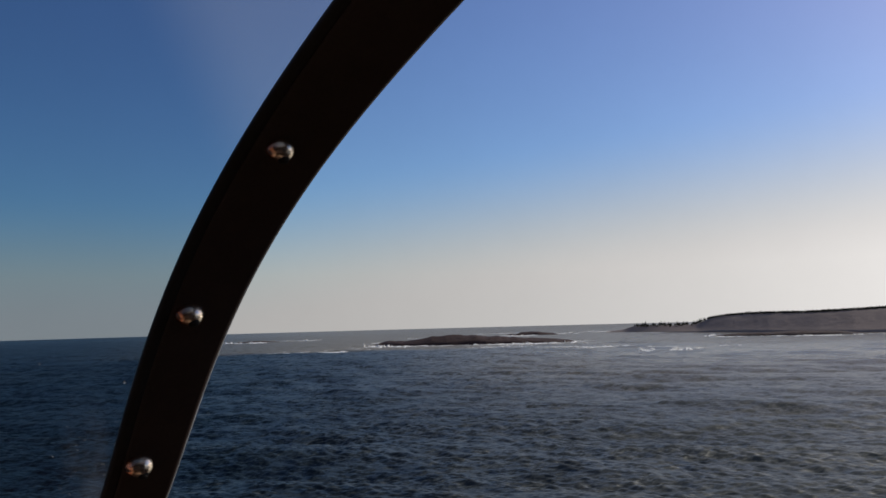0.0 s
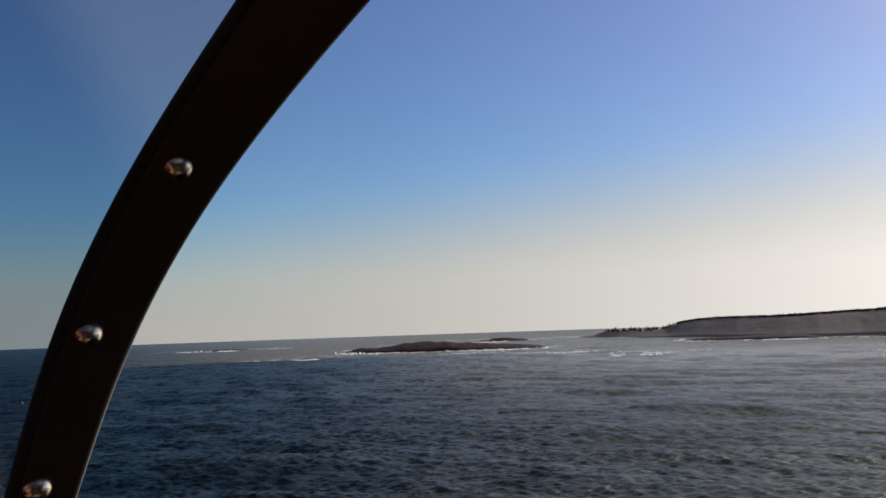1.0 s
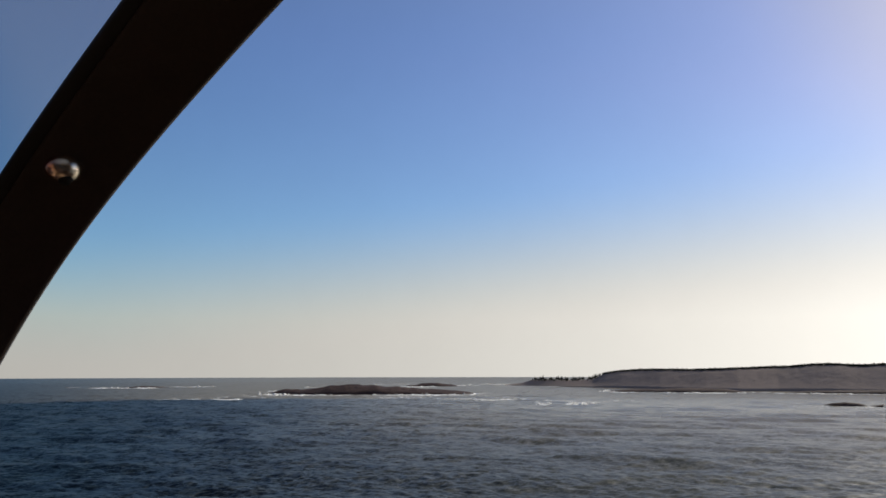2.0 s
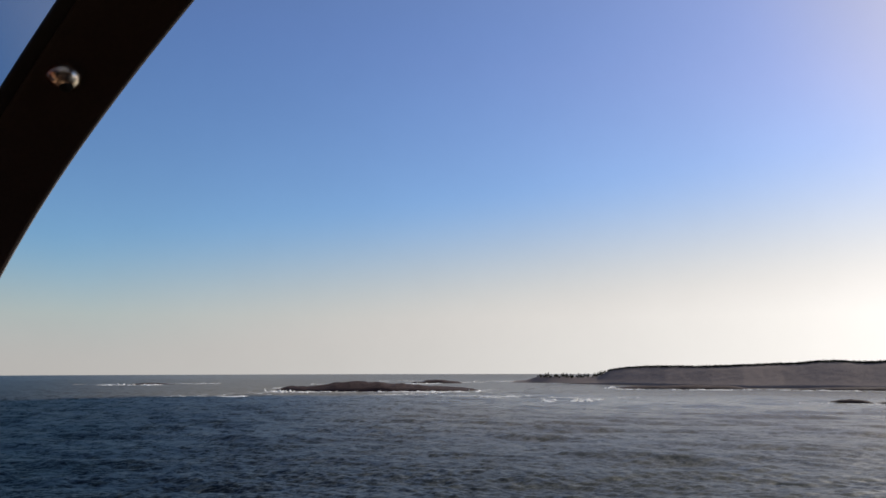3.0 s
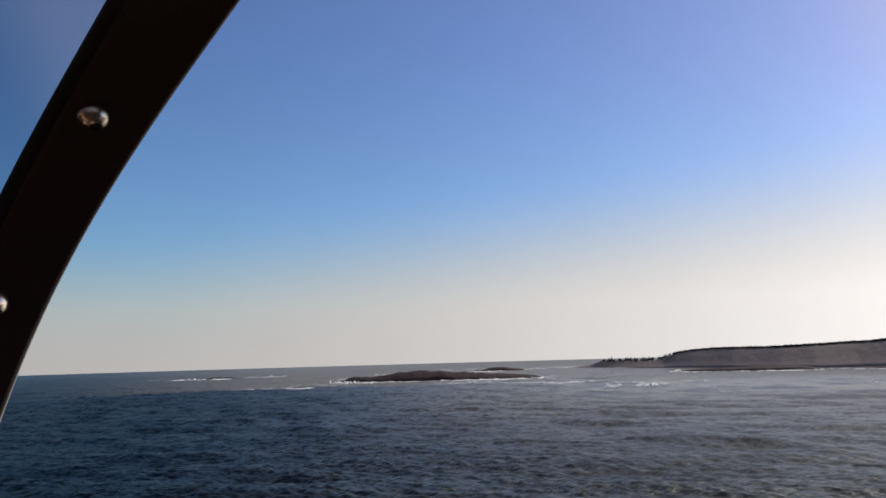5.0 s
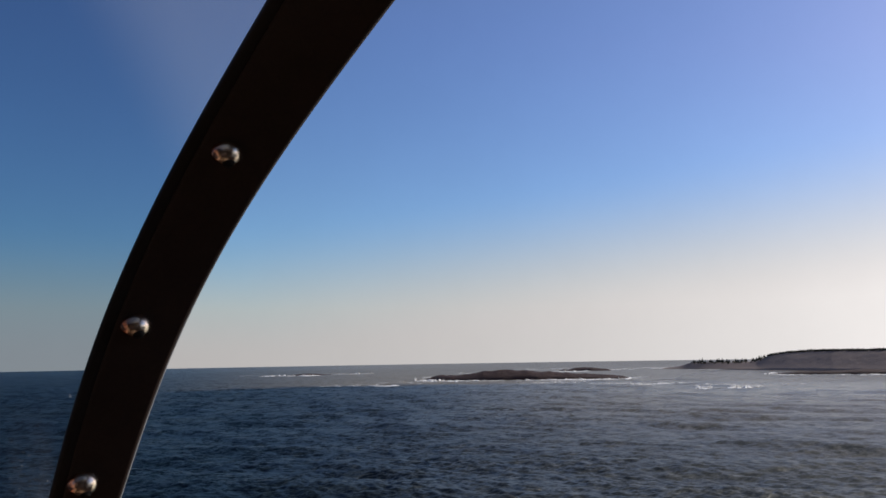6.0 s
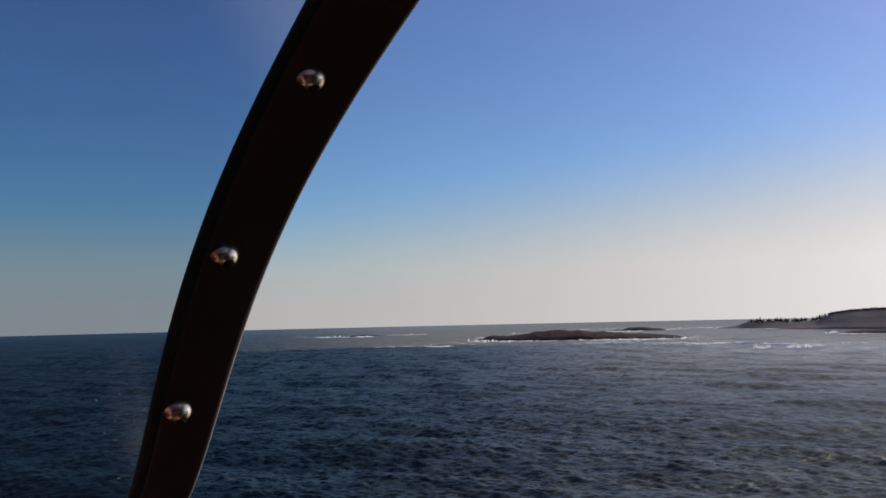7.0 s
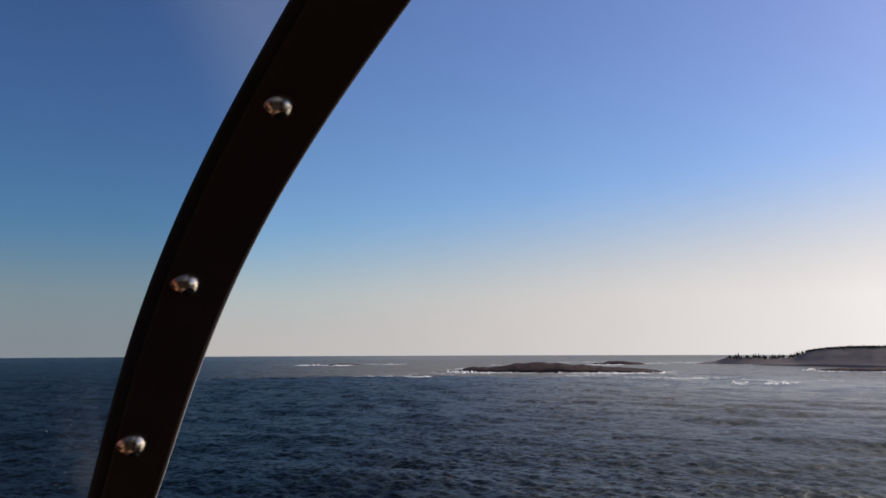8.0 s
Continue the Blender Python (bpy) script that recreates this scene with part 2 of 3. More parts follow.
    l.new(mix_node(n, l, hazy.outputs[0], ruffled.outputs[0], (0.07, 0.07, 0.07)), p.inputs["Specular IOR Level"])   # reflection turned down under the painted haze
    water = mix_node(n, l, sky_pale.outputs[0], deep_water, pale_sky_water)
    l.new(mix_node(n, l, hazy.outputs[0], water, haze_water), p.inputs["Base Color"])
    lee = mix_node(n, l, shelter.outputs["Result"], ramp_node(n, l, scaled.outputs[0], (
        (0.04, (2.3, 2.3, 2.3)), (0.24, (2.1, 2.1, 2.1)), (0.45, (1.8, 1.8, 1.8)), (0.75, (1.5, 1.5, 1.5)), (0.97, (1.5, 1.5, 1.5)))), ramp_node(n, l, scaled.outputs[0], (
        (0.04, (0.7, 0.7, 0.7)), (0.12, (0.55, 0.55, 0.55)), (0.28, (0.44, 0.44, 0.44)), (0.37, (0.36, 0.36, 0.36)), (0.70, (0.36, 0.36, 0.36)), (0.95, (0.9, 0.9, 0.9)))))
    l.new(mix_node(n, l, shelter.outputs["Result"], ramp_node(n, l, scaled.outputs[0], (
        (0.24, (0.42, 0.42, 0.42)), (0.36, (0.38, 0.38, 0.38)), (0.75, (0.34, 0.34, 0.34)), (0.97, (0.3, 0.3, 0.3)))), ramp_node(n, l, scaled.outputs[0], (
        (0.05, (0.44, 0.44, 0.44)), (0.27, (0.20, 0.20, 0.20)), (0.37, (0.26, 0.26, 0.26)), (0.70, (0.28, 0.28, 0.28)), (0.95, (0.32, 0.32, 0.32))))), p.inputs["Roughness"])
    lee = mix_node(n, l, reef.outputs[0], lee, (0.7, 0.7, 0.7))
    calm = n.new("ShaderNodeMath")
    calm.operation = "MULTIPLY"
    l.new(gust.outputs["Result"], calm.inputs[0])
    l.new(lee, calm.inputs[1])
    apart = n.new("ShaderNodeVectorMath")
    apart.operation = "SUBTRACT"
    l.new(total, apart.inputs[0])
    l.new(g.outputs["Normal"], apart.inputs[1])
    part_scaled = n.new("ShaderNodeVectorMath")
    part_scaled.operation = "SCALE"
    l.new(apart.outputs[0], part_scaled.inputs[0])
    l.new(calm.outputs[0], part_scaled.inputs["Scale"])
    whole = n.new("ShaderNodeVectorMath")
    l.new(part_scaled.outputs[0], whole.inputs[0])
    l.new(g.outputs["Normal"], whole.inputs[1])
    total = whole.outputs[0]
    unit = n.new("ShaderNodeVectorMath")
    unit.operation = "NORMALIZE"
    l.new(total, unit.inputs[0])
    l.new(unit.outputs[0], p.inputs["Normal"])
    return m


def foam_material(name, wash, torn_at):
    """Broken water; wash is how thin the thin streaks are, torn_at how much of it is holes."""
    m, n, l, p = material(name)
    f = noise_node(n, l, 0.25, 5, 0.7)
    col = ramp_node(n, l, f, ((0.3, (0.72, 0.72, 0.72)), (0.7, (0.95, 0.94, 0.92))))
    l.new(col, p.inputs["Base Color"])
    p.inputs["Roughness"].default_value = 0.85
    thin = noise_node(n, l, 0.10, 4, 0.65, (1.0, 2.2, 1.0))                 # torn, with holes
    torn = ramp_node(n, l, thin, ((torn_at, (0.0, 0.0, 0.0)), (torn_at + 0.28, (1.0, 1.0, 1.0))))
    each = n.new("ShaderNodeNewGeometry")                                   # some streaks are thick, most are a thin wash
    thick = ramp_node(n, l, each.outputs["Random Per Island"], ((0.0, (wash * 0.45,) * 3), (0.6, (wash,) * 3), (0.78, (1.0, 1.0, 1.0))))
    l.new(mix_node(n, l, 1.0, torn, thick, "MULTIPLY"), p.inputs["Alpha"])
    return m


def glass_material():
    """Tinted acrylic with a dusty film, scratches, specks and a painted corner reflection."""
    m, n, l, p = material("tinted_acrylic")
    clear = n.new("ShaderNodeBsdfTransparent")
    clear.inputs["Color"].default_value = (0.695, 0.757, 0.805, 1)
    gloss = n.new("ShaderNodeBsdfGlossy")
    gloss.inputs["Roughness"].default_value = 0.03
    fres = n.new("ShaderNodeFresnel")
    fres.inputs["IOR"].default_value = 1.05
    one = n.new("ShaderNodeMixShader")
    l.new(fres.outputs[0], one.inputs["Fac"])
    l.new(clear.outputs[0], one.inputs[1])
    l.new(gloss.outputs[0], one.inputs[2])
    dirt_glare = n.new("ShaderNodeBsdfTranslucent")
    dirt_glare.inputs["Color"].default_value = (0.8, 0.8, 0.82, 1)
    c = n.new("ShaderNodeTexCoord")
    xyz = n.new("ShaderNodeSeparateXYZ")
    l.new(c.outputs["Object"], xyz.inputs[0])

    def slope(ax, az, const):
        """ax * x + az * z + const on the pane."""
        one_, two_ = n.new("ShaderNodeMath"), n.new("ShaderNodeMath")
        one_.operation = two_.operation = "MULTIPLY_ADD"
        one_.inputs[1].default_value, one_.inputs[2].default_value = ax, const
        two_.inputs[1].default_value = az
        l.new(xyz.outputs["X"], one_.inputs[0])
        l.new(xyz.outputs["Z"], two_.inputs[0])
        l.new(one_.outputs[0], two_.inputs[2])
        return two_.outputs[0]

    def smear(value, lo, hi, amount):
        r = n.new("ShaderNodeMapRange")
        r.interpolation_type = "SMOOTHSTEP"
        for key, v in (("From Min", lo), ("From Max", hi), ("To Min", 0.0), ("To Max", amount)):
            r.inputs[key].default_value = v
        l.new(value, r.inputs["Value"])
        return r.outputs["Result"]

    def math_node(op, a, b):
        q = n.new("ShaderNodeMath")
        q.operation = op
        for i, v in enumerate((a, b)):
            if isinstance(v, (int, float)):
                q.inputs[i].default_value = v
            else:
                l.new(v, q.inputs[i])
        return q.outputs[0]

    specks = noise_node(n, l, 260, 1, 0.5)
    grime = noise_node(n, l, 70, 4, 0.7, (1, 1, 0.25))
    pane_glare = smear(slope(1.0, 0.28, 0.131), -0.016, 0.040, 0.050)              # reflection painted as a film in the upper corner by the post
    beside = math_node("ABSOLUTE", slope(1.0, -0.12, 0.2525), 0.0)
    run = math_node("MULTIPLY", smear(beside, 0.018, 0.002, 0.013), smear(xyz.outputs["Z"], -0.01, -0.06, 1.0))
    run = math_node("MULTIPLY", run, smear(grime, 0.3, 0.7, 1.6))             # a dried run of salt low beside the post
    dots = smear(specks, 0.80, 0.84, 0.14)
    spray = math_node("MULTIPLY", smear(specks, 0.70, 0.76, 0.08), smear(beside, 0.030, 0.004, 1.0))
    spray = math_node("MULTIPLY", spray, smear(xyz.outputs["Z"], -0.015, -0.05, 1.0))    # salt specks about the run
    cover = math_node("ADD", math_node("ADD", pane_glare, run), math_node("ADD", math_node("ADD", dots, spray), 0.002))
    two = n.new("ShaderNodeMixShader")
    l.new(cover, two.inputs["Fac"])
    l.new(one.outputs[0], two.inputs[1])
    l.new(dirt_glare.outputs[0], two.inputs[2])
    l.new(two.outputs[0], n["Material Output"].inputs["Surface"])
    return m


def screw_material():
    """Dull brass; copper-red and white sides painted in for cabin and sky reflections."""
    m, n, l, p = material("brass_screw_painted_sheen")
    c = n.new("ShaderNodeTexCoord")
    xyz = n.new("ShaderNodeSeparateXYZ")
    l.new(c.outputs["Object"], xyz.inputs[0])
    ragged = n.new("ShaderNodeMath")
    ragged.operation, ragged.inputs[1].default_value = "MULTIPLY_ADD", 0.007
    l.new(noise_node(n, l, 260, 4, 0.6), ragged.inputs[0])
    l.new(xyz.outputs["X"], ragged.inputs[2])
    lit_side = n.new("ShaderNodeMapRange")
    lit_side.inputs["From Min"].default_value, lit_side.inputs["From Max"].default_value = -0.0015, 0.0035
    l.new(ragged.outputs[0], lit_side.inputs["Value"])
    l.new(mix_node(n, l, lit_side.outputs["Result"], (0.66, 0.26, 0.15), (1.0, 0.84, 0.66)), p.inputs["Base Color"])
    p.inputs["Metallic"].default_value, p.inputs["Roughness"].default_value = 1.0, 0.26
    l.new(bump_node(n, l, noise_node(n, l, 190, 4, 0.6), 0.35, 0.0008), p.inputs["Normal"])
    return m


MAT_WATER, MAT_FOAM, MAT_BREAKER, MAT_GLASS = water_material(), foam_material("foam", 0.45, 0.34), foam_material("breaking_foam", 0.95, 0.22), glass_material()
MAT_ROCK = grained("wet_ledge_rock", (0.037, 0.022, 0.021), (0.060, 0.037, 0.035), 0.5, 0.03, 0.85, 0.9, 1.0, 0.0, 0.15)
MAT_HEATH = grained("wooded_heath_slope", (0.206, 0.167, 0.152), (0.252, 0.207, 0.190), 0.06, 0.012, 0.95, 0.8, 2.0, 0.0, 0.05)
MAT_NEEDLE = grained("spruce_needles", (0.020, 0.022, 0.014), (0.045, 0.042, 0.026), 0.9, 0.05, 0.9, 0.5, 0.3, 0.0, 0.05)
MAT_BARK = grained("spruce_bark", (0.05, 0.035, 0.025), (0.12, 0.09, 0.07), 2.0, 0.3, 0.9, 0.5, 0.1)
MAT_POST = grained("black_painted_post", (0.028, 0.016, 0.012), (0.052, 0.031, 0.024), 420, 30, 0.55, 0.10, 0.0006, 0.0, 0.25)
MAT_SEAL = grained("black_rubber_seal", (0.010, 0.007, 0.006), (0.020, 0.014, 0.013), 300, 25, 0.6, 0.15, 0.0005, 0.0, 0.3)
MAT_SCREW = screw_material()
MAT_EDGE = grained("bright_rim", (0.50, 0.50, 0.50), (0.70, 0.70, 0.70), 300, 40, 0.5, 0.2, 0.0004)
MAT_HOLE = grained("screw_recess", (0.008, 0.006, 0.005), (0.02, 0.015, 0.012), 400, 60, 0.8, 0.1, 0.0003)
MAT_LINING = grained("tan_cabin_lining", (0.20, 0.14, 0.10), (0.28, 0.20, 0.15), 90, 5, 0.85, 0.2, 0.001, 0.0, 0.15)
MAT_BLADE = grained("black_rotor_paint", (0.008, 0.008, 0.009), (0.02, 0.02, 0.022), 40, 3, 0.5, 0.1, 0.001)
MAT_STEEL = grained("mast_steel", (0.25, 0.25, 0.26), (0.45, 0.45, 0.46), 80, 6, 0.4, 0.1, 0.001, 1.0)


# ---- building helpers ----
def smooth(me, on=True):
    me.polygons.foreach_set("use_smooth", [on] * len(me.polygons))
    return me


def mesh_ob(name, verts, faces, mat, parent=None, label="", shade=True):
    me = bpy.data.meshes.new(name)
    me.from_pydata([tuple(v) for v in verts], [], [tuple(f) for f in faces])
    me.update()
    smooth(me, shade)
    me.materials.append(mat)
    ob = new(name, me)
    if parent is not None:
        ob.parent = parent
    if label:
        tagged(ob, label)
    return ob


def part(name, bm, mat, parent, label="", shade=True):
    """Links a bmesh as one mesh under a thing or a part."""
    me = bpy.data.meshes.new(name)
    bm.to_mesh(me)
    bm.free()
    smooth(me, shade)
    me.materials.append(mat)
    ob = new(name, me)
    ob.parent = parent
    if label:
        tagged(ob, label)
    return ob


def ground_at(azimuth, dist, z=0.0):
    a = radians(azimuth)
    return Vector((dist * math.sin(a), dist * math.cos(a), z))


def fbm(x, y, scale, seed, octaves=5):
    return noise.fractal(Vector((x / scale, y / scale, seed * 7.3)), 0.9, 2.1, octaves)


# ---- sea: one sheet to the horizon ----
def build_sea():
    reach, high = 4900.0, EYE.z
    radii, r = [0.001, 3.0, 20.0, 60.0, 100.0, 130.0], 150.0
    while r < reach:
        radii.append(r)
        r += max(0.55, r * r / (high * 1414) * 0.75)
    radii = np.array(radii + [reach])
    angles = np.radians(np.concatenate([np.arange(-44, 46, 0.11), np.arange(46, 316, 6.0)]))
    rr, aa = np.meshgrid(radii, angles, indexing="ij")
    x, y = rr * np.sin(aa), rr * np.cos(aa)
    step = np.gradient(radii)[:, None] * np.ones_like(aa)
    z = np.zeros_like(x)
    rng = np.random.default_rng(11)
    for k in range(72):
        wave = 1.8 * 5.6 ** (k / 71.0)                        # wind waves, 2 m to 10 m
        way = radians(200 + rng.normal(0, 34))
        amp = 0.0122 * wave ** 0.50 * rng.uniform(0.5, 1.4)
        kk, ph = 2 * math.pi / wave, rng.uniform(0, 6.28)
        fade = np.exp(-(step * 1.1 / wave) ** 2)
        z += amp * fade * np.sin(kk * (x * math.sin(way) + y * math.cos(way)) + ph)
    for k in range(6):
        wave, way, ph = rng.uniform(38, 80), radians(190 + rng.normal(0, 16)), rng.uniform(0, 6.28)   # low swell
        z += 0.32 * np.exp(-(step / wave) ** 2) * np.sin(2 * math.pi / wave * (x * math.sin(way) + y * math.cos(way)) + ph)
    for k in range(8):
        wave, way, ph = rng.uniform(15, 34), radians(205 + rng.normal(0, 22)), rng.uniform(0, 6.28)   # shorter seas riding on it
        z += 0.0055 * wave * np.exp(-(step / wave) ** 2) * np.sin(2 * math.pi / wave * (x * math.sin(way) + y * math.cos(way)) + ph)
    z += 0.10 * np.abs(z) * z                                 # sharper crests
    z *= np.clip((rr - 120) / 60, 0, 1)
    nr, na = x.shape
    verts = np.stack([x, y, z], -1).reshape(-1, 3)
    i, j = np.meshgrid(np.arange(nr - 1), np.arange(na), indexing="ij")
    k = (j + 1) % na
    quads = np.stack([i * na + j, i * na + k, (i + 1) * na + k, (i + 1) * na + j], -1).reshape(-1, 4)[:, ::-1]
    me = bpy.data.meshes.new("sea")
    me.vertices.add(len(verts))
    me.vertices.foreach_set("co", verts.ravel().astype(np.float32))
    me.loops.add(quads.size)
    me.loops.foreach_set("vertex_index", quads.ravel().astype(np.int32))
    me.polygons.add(len(quads))
    me.polygons.foreach_set("loop_start", np.arange(0, quads.size, 4, dtype=np.int32))
    me.update(calc_edges=True)
    smooth(me)
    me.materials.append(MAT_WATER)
    return tagged(new("water", me), "dark blue-grey choppy open sea with short wind waves", "sea", kind="structure")


build_sea()


# ---- rocks and islets ----
def rock_islet(name, label, azimuth, dist, length, depth, height, crest, seed, turn=0.0, mat=None, nx=170, ny=30):
    """A low ledge of rock; crest(u) gives its height along its length, u from 0 to 1."""
    base = ground_at(azimuth, dist)
    face = -radians(azimuth) + radians(turn)
    verts, faces = [], []
    for i in range(nx):
        u = i / (nx - 1)
        half = depth / 2 * (max(0.0, 1 - abs(2 * u - 1) ** 2.6) ** 0.5 * 0.9 + 0.1) * (1 + 0.25 * fbm(u * length, 0, length / 4, seed, 2))
        for j in range(ny):
            v = 2 * j / (ny - 1) - 1
            x, y = (u - 0.5) * length, v * half
            dome = max(0.0, 1 - abs(v) ** 2.4) ** 0.7
            rough = fbm(x * 0.6, y, 40, seed) * 0.14 + fbm(x * 0.8, y, 14, seed + 3, 4) * 0.10
            z = height * crest(u) * (1 + 0.07 * fbm(x, 0, 26, seed + 5, 4) + 0.05 * fbm(x, y, 6, seed + 6, 3)) * (dome * (1 + rough) + 0.10 * rough) - (1.6 if abs(v) > 0.98 or i in (0, nx - 1) else 0.0)
            verts.append((x, y, z))
    for i in range(nx - 1):
        for j in range(ny - 1):
            a = i * ny + j
            faces.append((a, a + ny, a + ny + 1, a + 1))
    ob = mesh_ob(name, verts, faces, mat or MAT_ROCK)
    ob.matrix_world = Matrix.Translation(base) @ Matrix.Rotation(face, 4, "Z")
    return tagged(ob, label, "rock")


def along(*stops):
    """A height profile from (u, height) stops."""
    us, hs = [s[0] for s in stops], [s[1] for s in stops]
    return lambda u: float(np.interp(u, us, hs))


rock_islet("rocky_islet", "long low dark brown rocky islet ringed by white surf", 2.3, 1405, 335, 120, 15.2,
           along((0, 0.08), (0.02, 0.34), (0.05, 0.50), (0.09, 0.52), (0.11, 0.46), (0.16, 0.62), (0.22, 0.66), (0.26, 0.88), (0.34, 1.0), (0.48, 0.98), (0.6, 0.82), (0.66, 0.68), (0.78, 0.52), (0.9, 0.38), (0.97, 0.22), (1, 0.04)), 2)
rock_islet("ledge_rock", "small dark rock off the end of the islet, in surf", -4.3, 1440, 46, 40, 7.5,
           along((0, 0.15), (0.35, 0.8), (0.6, 1.0), (0.85, 0.9), (1, 0.2)), 5, 0, None, 36, 18)
rock_islet("far_islet", "low dark islet farther out behind the larger one", 6.1, 2080, 135, 70, 8.0,
           along((0, 0.1), (0.1, 0.45), (0.2, 0.35), (0.32, 0.95), (0.6, 1.0), (0.72, 0.7), (0.9, 0.5), (1, 0.1)), 8, 0, None, 50, 18)
rock_islet("low_skerry", "low dark skerry awash with white surf", -13.2, 2080, 105, 40, 3.6,
           along((0, 0.2), (0.3, 0.9), (0.6, 1.0), (1, 0.2)), 9, 0, None, 40, 16)
rock_islet("near_skerry", "dark flat rock breaking the surface with surf round it", 33.3, 1010, 46, 22, 4.2,
           along((0, 0.15), (0.25, 0.8), (0.5, 1.0), (0.8, 0.8), (1, 0.15)), 12, 0, None, 40, 16)
rock_islet("near_skerry", "dark flat rock breaking the surface with surf round it", 35.6, 1016, 36, 16, 2.2,
           along((0, 0.2), (0.4, 1.0), (0.7, 0.6), (1, 0.2)), 14, 0, None, 36, 14)
rock_islet("shore_ledge", "dark wet rock ledge lying in front of the headland", 23.0, 1570, 250, 70, 7.0,
           along((0, 0.12), (0.12, 0.5), (0.3, 0.8), (0.6, 1.0), (0.85, 0.8), (1, 0.1)), 17, 0, None, 90, 20)
rock_islet("shore_ledge", "dark wet rock ledge lying in front of the headland", 35.5, 1580, 300, 70, 6.0,
           along((0, 0.1), (0.15, 0.6), (0.5, 1.0), (1, 0.5)), 19, 0, None, 90, 20)

# ---- headland ----
COAST = ((11.3, 2210), (13.2, 2120), (16.2, 1990), (18.0, 1920), (19.5, 1860), (22, 1770), (25, 1690), (27, 1660), (29.5, 1660), (32, 1640), (36.5, 1620), (42, 1580), (50, 1500))
RIDGE = ((11.3, 0.8), (12.4, 5), (13.2, 14.4), (14.5, 15.4), (16.2, 14.5), (17.4, 18), (18.2, 30), (19.2, 35), (20.8, 38.4), (23.2, 37.9), (24.8, 37.9), (27.5, 41), (30.3, 44), (31.5, 47.5), (32.8, 48), (34.2, 45.0), (36.6, 48), (42, 48), (50, 40))


def table(rows, a):
    return float(np.interp(a, [r[0] for r in rows], [r[1] for r in rows]))


def headland_height(a, u):
    """Height at azimuth a, u from 0 at the shore to 1 far inland."""
    top = table(RIDGE, a)
    if u < 0.42:
        s = u / 0.42
        rise = 0.07 * min(1.0, s / 0.05) + 0.93 * (0.75 * s + 0.25 * s * s * (3 - 2 * s))
    else:
        rise = 1.0 - 0.15 * (u - 0.42)
    x, y = a * 30, u * 170
    return 1.045 * top * rise * (1 + 0.010 * fbm(x, y, 60, 21)) + 0.012 * top * fbm(x, y, 22, 23) * min(1, u * 8)


def headland_point(a, u):
    deep = 60 + 240 * min(1.0, max(0.0, (a - 11.3) / 9))
    return ground_at(a, table(COAST, a) + 2 * fbm(a * 30, 0, 60, 27) + u * deep, headland_height(a, u))


def build_headland():
    az_list = np.arange(11.3, 50.01, 0.12)
    us = np.concatenate([[0, 0.01, 0.025], np.linspace(0.05, 0.5, 22), np.linspace(0.55, 1, 8)])
    verts, faces = [], []
    for a in az_list:
        for u in us:
            p = headland_point(float(a), float(u))
            if u == 0:
                p.z = -2.0
            verts.append(p)
    n = len(us)
    for i in range(len(az_list) - 1):
        for j in range(n - 1):
            b = i * n + j
            faces.append((b, b + 1, b + n + 1, b + n))
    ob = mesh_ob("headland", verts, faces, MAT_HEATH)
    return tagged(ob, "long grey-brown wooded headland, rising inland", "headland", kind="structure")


build_headland()


# ---- spruces ----
def spruce_rings(rnd, height, spread, tiers=6, sides=7):
    """Crown of drooping, ragged whorls, as vertices and faces."""
    verts, faces = [], []
    for k in range(tiers):
        f = k / tiers
        z0 = height * (0.16 + 0.80 * f)
        z1 = z0 + height * 0.30 * (1 - 0.4 * f)
        r = spread * (1 - f) ** 0.85 * rnd.uniform(0.75, 1.15)
        c = len(verts)
        off = rnd.uniform(0, 6.28)
        verts.append((rnd.uniform(-.1, .1), rnd.uniform(-.1, .1), min(z1, height)))
        for s in range(sides * 2):
            w = off + s * math.pi / sides
            q = r * (rnd.uniform(0.8, 1.2) if s % 2 == 0 else rnd.uniform(0.35, 0.6))
            verts.append((q * math.cos(w), q * math.sin(w), z0 - (0.05 * height if s % 2 == 0 else 0) + rnd.uniform(-.02, .02) * height))
        for s in range(sides * 2):
            faces.append((c, c + 1 + s, c + 1 + (s + 1) % (sides * 2)))
    return verts, faces


def trunk_mesh(height, radius):
    bm = bmesh.new()
    bmesh.ops.create_cone(bm, cap_ends=True, segments=7, radius1=radius, radius2=radius * 0.15, depth=height,
                          matrix=Matrix.Translation((0, 0, height / 2)))
    return bm


def spruce(seed, height, spread):
    rnd = random.Random(seed)
    tree = new("spruce_tree")
    tagged(tree, "ragged dark spruce standing alone on the low point", "tree", "spruces on the point")
    part("trunk", trunk_mesh(height * 0.95, height * 0.018), MAT_BARK, tree)
    mesh_ob("crown", *spruce_rings(rnd, height, spread), MAT_NEEDLE, tree, "", False)
    return tree


